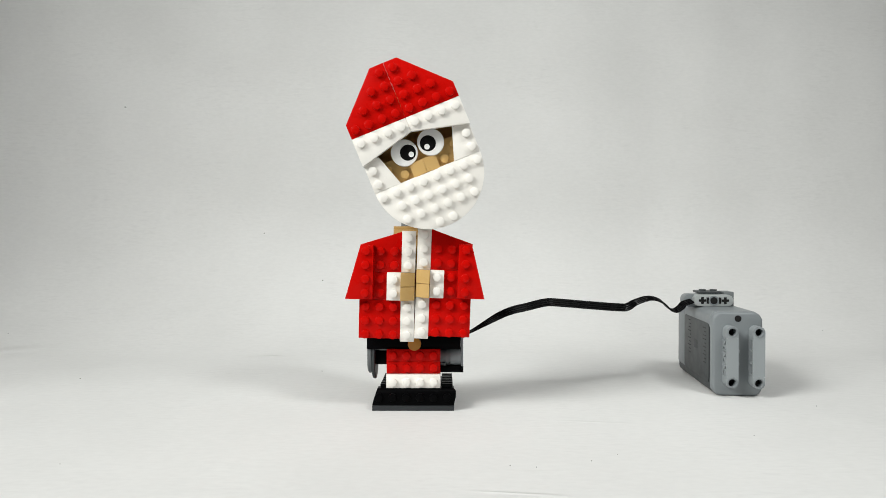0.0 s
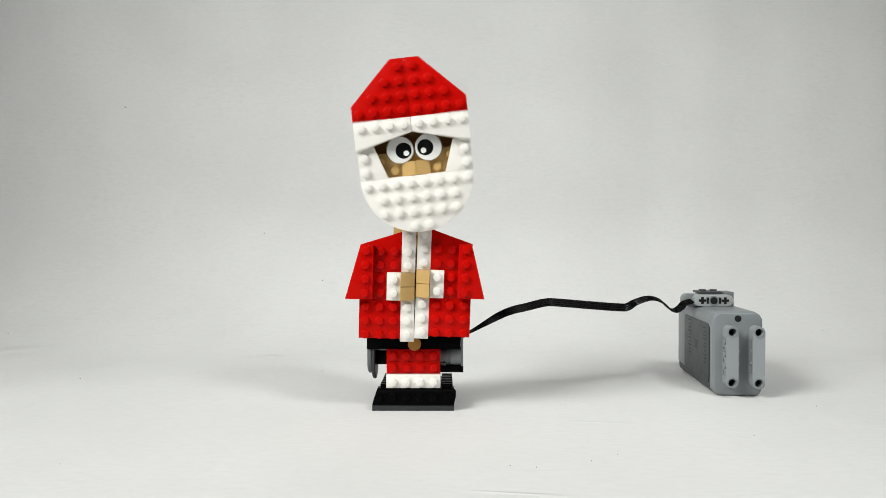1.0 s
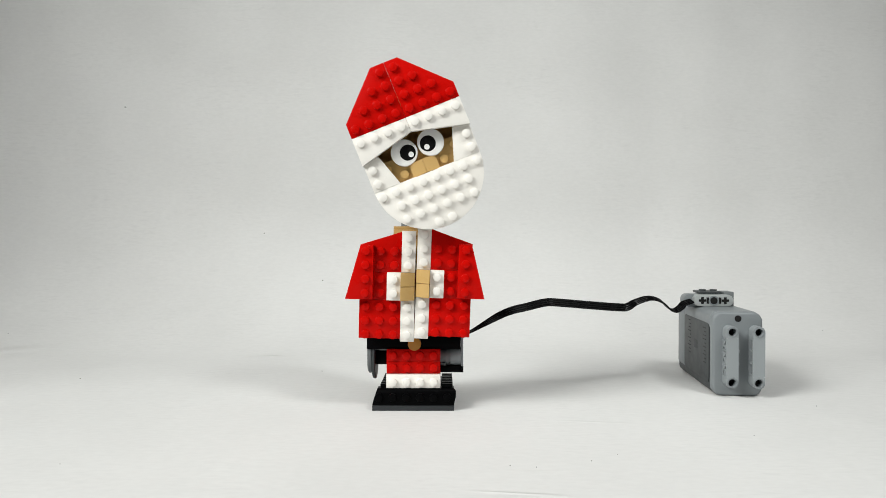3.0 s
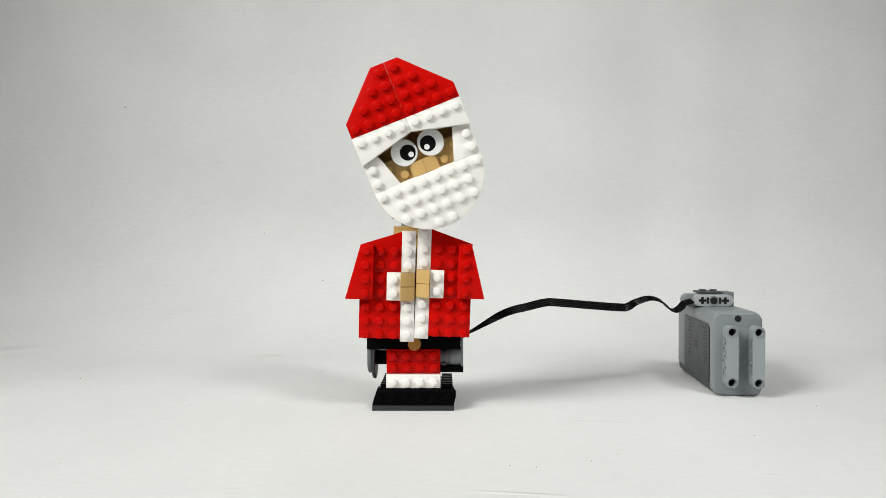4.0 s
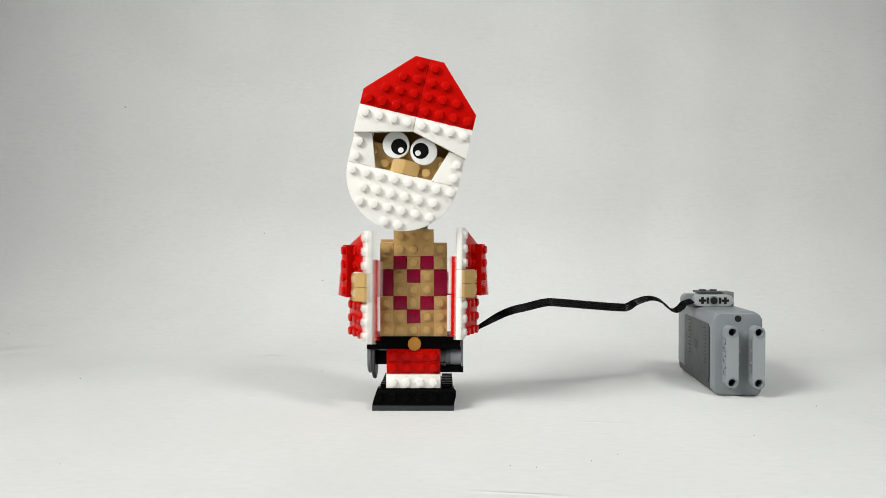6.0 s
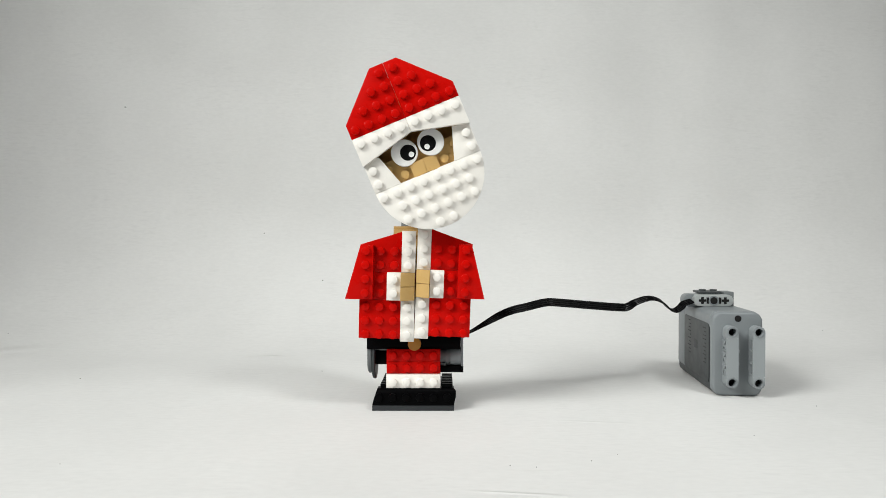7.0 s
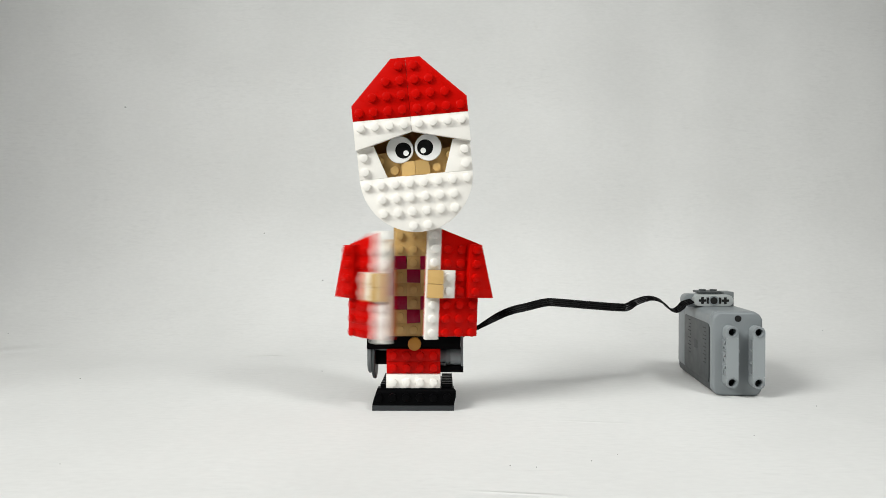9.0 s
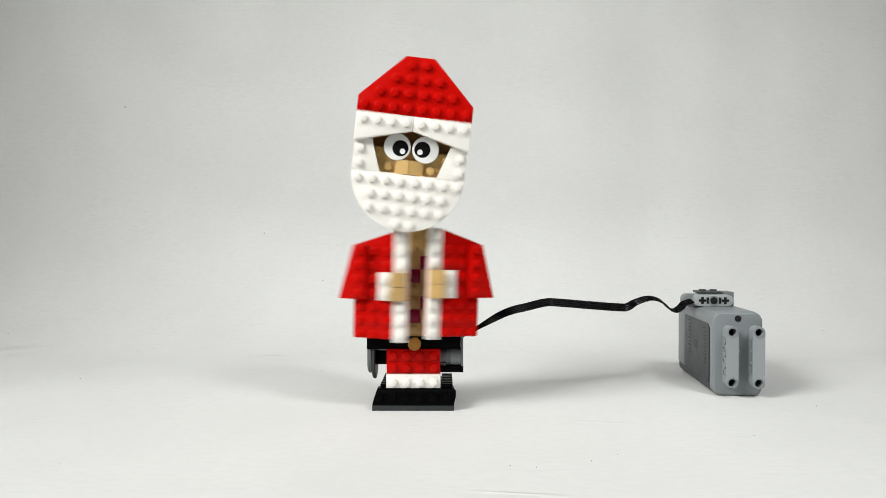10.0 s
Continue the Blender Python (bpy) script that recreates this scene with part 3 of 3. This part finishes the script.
    pack.matrix_basis = pose(0.1905, 0.029, 0.0, 0, 0, -6.1)
    return pack


def build_connector():
    plug = tagged(new("cable_connector"), "light grey cable plug with three holes on the battery box", "connector")
    bm = bmesh.new()
    y0, y1 = 3, 20
    slab(bm, rounded(-13, 0.6, 13, 8.6, 3.6), y0, y1, 0.4)
    body = part("plug_body", bm, PALE, plug)
    # flat dark disc painting the shade of the middle hole
    bm = bmesh.new()
    lathe(bm, [(2.5, 0), (2.5, 0.1)], Matrix.Translation((0, y0, 4.6)) @ FRONT)
    part("pin_hole", bm, SHADE_AND_MARK, body)
    bm = bmesh.new()
    tube(bm, 2.5, 3.4, 0, 0.3, Matrix.Translation((0, y0, 4.6)) @ FRONT)
    part("hole_rim", bm, GREY, body)
    for x in (-7.6, 7.6):
        # crossed dark bars on the face, painting the shade of an axle slot
        bm = bmesh.new()
        box(bm, x - 2.5, y0 - 0.1, 3.7, x + 2.5, y0 + 0.3, 5.5, 0)
        part("axle_slot", bm, SHADE_AND_MARK, body)
        bm = bmesh.new()
        box(bm, x - 0.9, y0 - 0.14, 2.2, x + 0.9, y0 + 0.26, 7.0, 0)
        part("axle_slot", bm, SHADE_AND_MARK, body)
    for x in (-4.1, 4.1):
        # dark strip painting the shade of the hollow beside the middle hole
        bm = bmesh.new()
        box(bm, x - 0.8, y0 - 0.06, 2.4, x + 0.8, y0 + 0.3, 6.8, 0)
        part("recess", bm, SHADE_AND_MARK, body)
    bm = bmesh.new()
    box(bm, -8.8, y0 + 4, 9.0, 6.5, y1 + 3, 10.6, 0.4)
    for x in (-5.0, 2.5):
        stud_up(bm, x, y0 + 10, 10.1)
    part("contact_plate", bm, DARK, plug, "darker grey contact plate")
    bm = bmesh.new()
    slab(bm, rect(8.0, 0.4, 14.6, 10.4), y0 + 4, y1, 0.4)
    part("plug_side", bm, PEWTER, plug)
    bm = bmesh.new()
    slab(bm, rounded(-18.5, -0.5, -8, 8.4, 4.0), y0 + 6, y0 + 17, 0.6)
    part("strain_relief", bm, GREY, plug)
    plug.matrix_basis = pose(0.2052, 0.060, 0.0535, 0, 0, -6.1)
    return plug


def build_cable():
    """Four-wire flat ribbon, from the motor to the plug; rows: x, y, z in mm, and the lean of its width from upright."""
    rows = [(24, 21, 36.5, 97), (32.2, 24, 40.4, 97), (41.2, 26, 45.1, 78), (52.2, 28, 51.0, 44), (61.3, 29, 54.8, 22), (72.3, 30, 57.3, 9), (83.3, 31, 59.8, 4), (92.6, 32, 59.6, 4), (115.4, 36, 57.4, 4), (134.9, 40, 55.7, 5), (139.7, 41, 56.2, 16), (144.8, 42, 58.9, 52), (155.4, 46, 61.3, 62), (164.7, 51, 58.9, 60), (172, 56, 53.4, 64), (177, 59, 51.6, 66), (182, 62, 53.5, 62), (185.8, 65, 56.0, 60), (193, 68, 57.6, 66)]
    pts = [Vector(r[:3]) for r in rows]
    fine = []
    n = len(rows)
    for k in range(n - 1):
        p0, p1, p2, p3 = pts[max(0, k - 1)], pts[k], pts[k + 1], pts[min(n - 1, k + 2)]
        for i in range(8):
            t = i / 8
            c = 0.5 * ((2 * p1) + (p2 - p0) * t + (2 * p0 - 5 * p1 + 4 * p2 - p3) * t * t + (3 * p1 - p0 - 3 * p2 + p3) * t ** 3)
            fine.append((c, rows[k][3] * (1 - t) + rows[k + 1][3] * t))
    ribbon = tagged(new("power_cable"), "black flat four-wire cable arching to the battery box", "cable")
    for w in range(4):
        bm = bmesh.new()
        loops = []
        for k, (c, lean) in enumerate(fine):
            d = (fine[min(k + 1, len(fine) - 1)][0] - fine[max(k - 1, 0)][0]).normalized()
            back = d.cross(Vector((0, 0, 1))).normalized() * -1
            up = back.cross(d).normalized() * -1
            if up.z < 0:
                up = -up
            a = radians(lean)
            wide = up * math.cos(a) + back * math.sin(a)
            flat = d.cross(wide).normalized()
            o = c + wide * (w - 1.5) * 1.3
            loops.append([bm.verts.new((o + wide * 0.7 * math.cos(q) + flat * 0.62 * math.sin(q)) * MM) for q in [2 * math.pi * i / 8 for i in range(8)]])
        for a, b in zip(loops, loops[1:]):
            for i in range(8):
                bm.faces.new((a[i], a[(i + 1) % 8], b[(i + 1) % 8], b[i]))
        bm.faces.new(loops[0]), bm.faces.new(loops[-1])
        bmesh.ops.recalc_face_normals(bm, faces=bm.faces)
        part("wire", bm, RUBBER, ribbon)
    return ribbon


build_battery_box()
build_connector()
build_cable()


SPECKS = ((-0.3382, 0.3395, 0.2497, 0.9), (-0.1774, 0.3195, 0.1083, 0.7), (-0.1088, 0.2916, 0.0583, 0.7), (-0.3961, 0.2284, 0.0116, 0.8),
          (-0.1525, -0.0991, 0.0004, 0.22), (-0.0746, 0.106, 0.0004, 0.35), (0.0471, -0.1009, 0.0004, 0.2), (0.0585, -0.103, 0.0004, 0.22), (0.0844, -0.095, 0.0004, 0.25),
          (0.3817, 0.2333, 0.0139, 0.4), (0.2417, 0.0018, 0.0004, 0.28), (0.1761, -0.0567, 0.0004, 0.22), (-0.2437, 0.0791, 0.0004, 0.35), (0.0984, -0.0865, 0.0004, 0.2))


def build_specks():
    """A few dust specks on the sheet."""
    for x, y, z, r in SPECKS:
        bm = bmesh.new()
        bmesh.ops.create_icosphere(bm, subdivisions=1, radius=r * MM)
        for v in bm.verts:
            v.co.x *= 1.4
            v.co.z *= 0.8
        ob = part("dust_speck", bm, SPECK)
        ob.location = (x, y, z)
        tagged(ob, "tiny dark dust speck on the white backdrop", "dust speck", "dust specks")


build_specks()

# ---- the cycle that drives head and coat ----
PERIOD = 1.364
# moments at which the head swings past upright, and the turn of the motor they belong to
BEATS = ((0.2, -0.128), (0.3, -0.044), (0.376, 0), (1.768, 1), (4.3, 2.852), (4.4, 2.953), (4.5, 3), (7.0, 4.852), (7.1, 4.950), (7.2, 5),
         (7.6, 5.286), (7.7, 5.332), (7.8, 5.398), (7.9, 5.468), (8.0, 5.573), (8.59, 6), (9.944, 7))
HEAD_TURN = [(0.041, -22.3), (0.06, -22.7), (0.22, -22.7), (0.30, -21.6), (0.335, -18.5), (0.413, -2.0), (0.437, 3.2), (0.47, 6.8), (0.505, 13.0), (0.56, 13.9), (0.615, 11.2), (0.645, 5.6), (0.706, 4.0), (0.73, 0.0), (0.75, -3.0), (0.79, -5.2), (0.823, -5.6), (0.86, -4.0), (0.918, 1.6), (0.95, 0.3), (1.024, -6.4), (1.144, -15.7), (1.2, -18.7), (1.278, -22.0), (1.328, -22.4)]
COAT_L = [(0.43, 0), (0.445, 4), (0.47, 14), (0.514, 44), (0.535, 51), (0.555, 62), (0.575, 66), (0.76, 66), (0.80, 66), (0.811, 64), (0.827, 40), (0.85, 32), (0.89, 26), (0.918, 19), (0.947, 3), (0.96, 0)]
COAT_R = [(0.39, 0), (0.413, 2), (0.437, 9), (0.47, 22), (0.514, 53), (0.535, 60), (0.55, 71), (0.726, 71), (0.745, 52), (0.78, 26), (0.81, 21), (0.85, 18), (0.89, 7), (0.918, 4.5), (0.94, 0)]
LEVER_X = [(1.01, 0), (1.11, -13.5), (1.21, -11.5), (1.31, 0)]


def phase(t):
    """Seconds into the motor's turn at t."""
    first, last = BEATS[0], BEATS[-1]
    if t < first[0]:
        turn = first[1] + (t - first[0]) / 1.38
    elif t > last[0]:
        turn = last[1] + (t - last[0]) / 1.35
    else:
        turn = float(np.interp(t, [b[0] for b in BEATS], [b[1] for b in BEATS]))
    return (turn % 1.0 * PERIOD + 0.413) % PERIOD


def cycle(table, t):
    """The value of a cyclic table at t seconds."""
    p = phase(t)
    ring = [(table[-1][0] - PERIOD, table[-1][1])] + list(table) + [(table[0][0] + PERIOD, table[0][1])]
    for (a, u), (b, v) in zip(ring, ring[1:]):
        if a <= p <= b:
            return u + (v - u) * (p - a) / (b - a)
    return table[0][1]


def motions():
    times = [k / 30 for k in range(0, 301)]
    at = [0.001 * c for c in PIVOT]
    walk(head, [(t, pose(*at, 0, cycle(HEAD_TURN, t), 0)) for t in times])
    hl, hr = [0.001 * c for c in HINGE_L], [0.001 * c for c in HINGE_R]
    walk(coat_left, [(t, pose(*hl, 0, 0, 1.3, -cycle(COAT_L, t))) for t in times])
    walk(coat_right, [(t, pose(*hr, 0.0009, 0, 2.1, cycle(COAT_R, t))) for t in times])
    walk(lever, [(t, pose(-0.006 + 0.001 * cycle(LEVER_X, t), 0, 0)) for t in times])


motions()
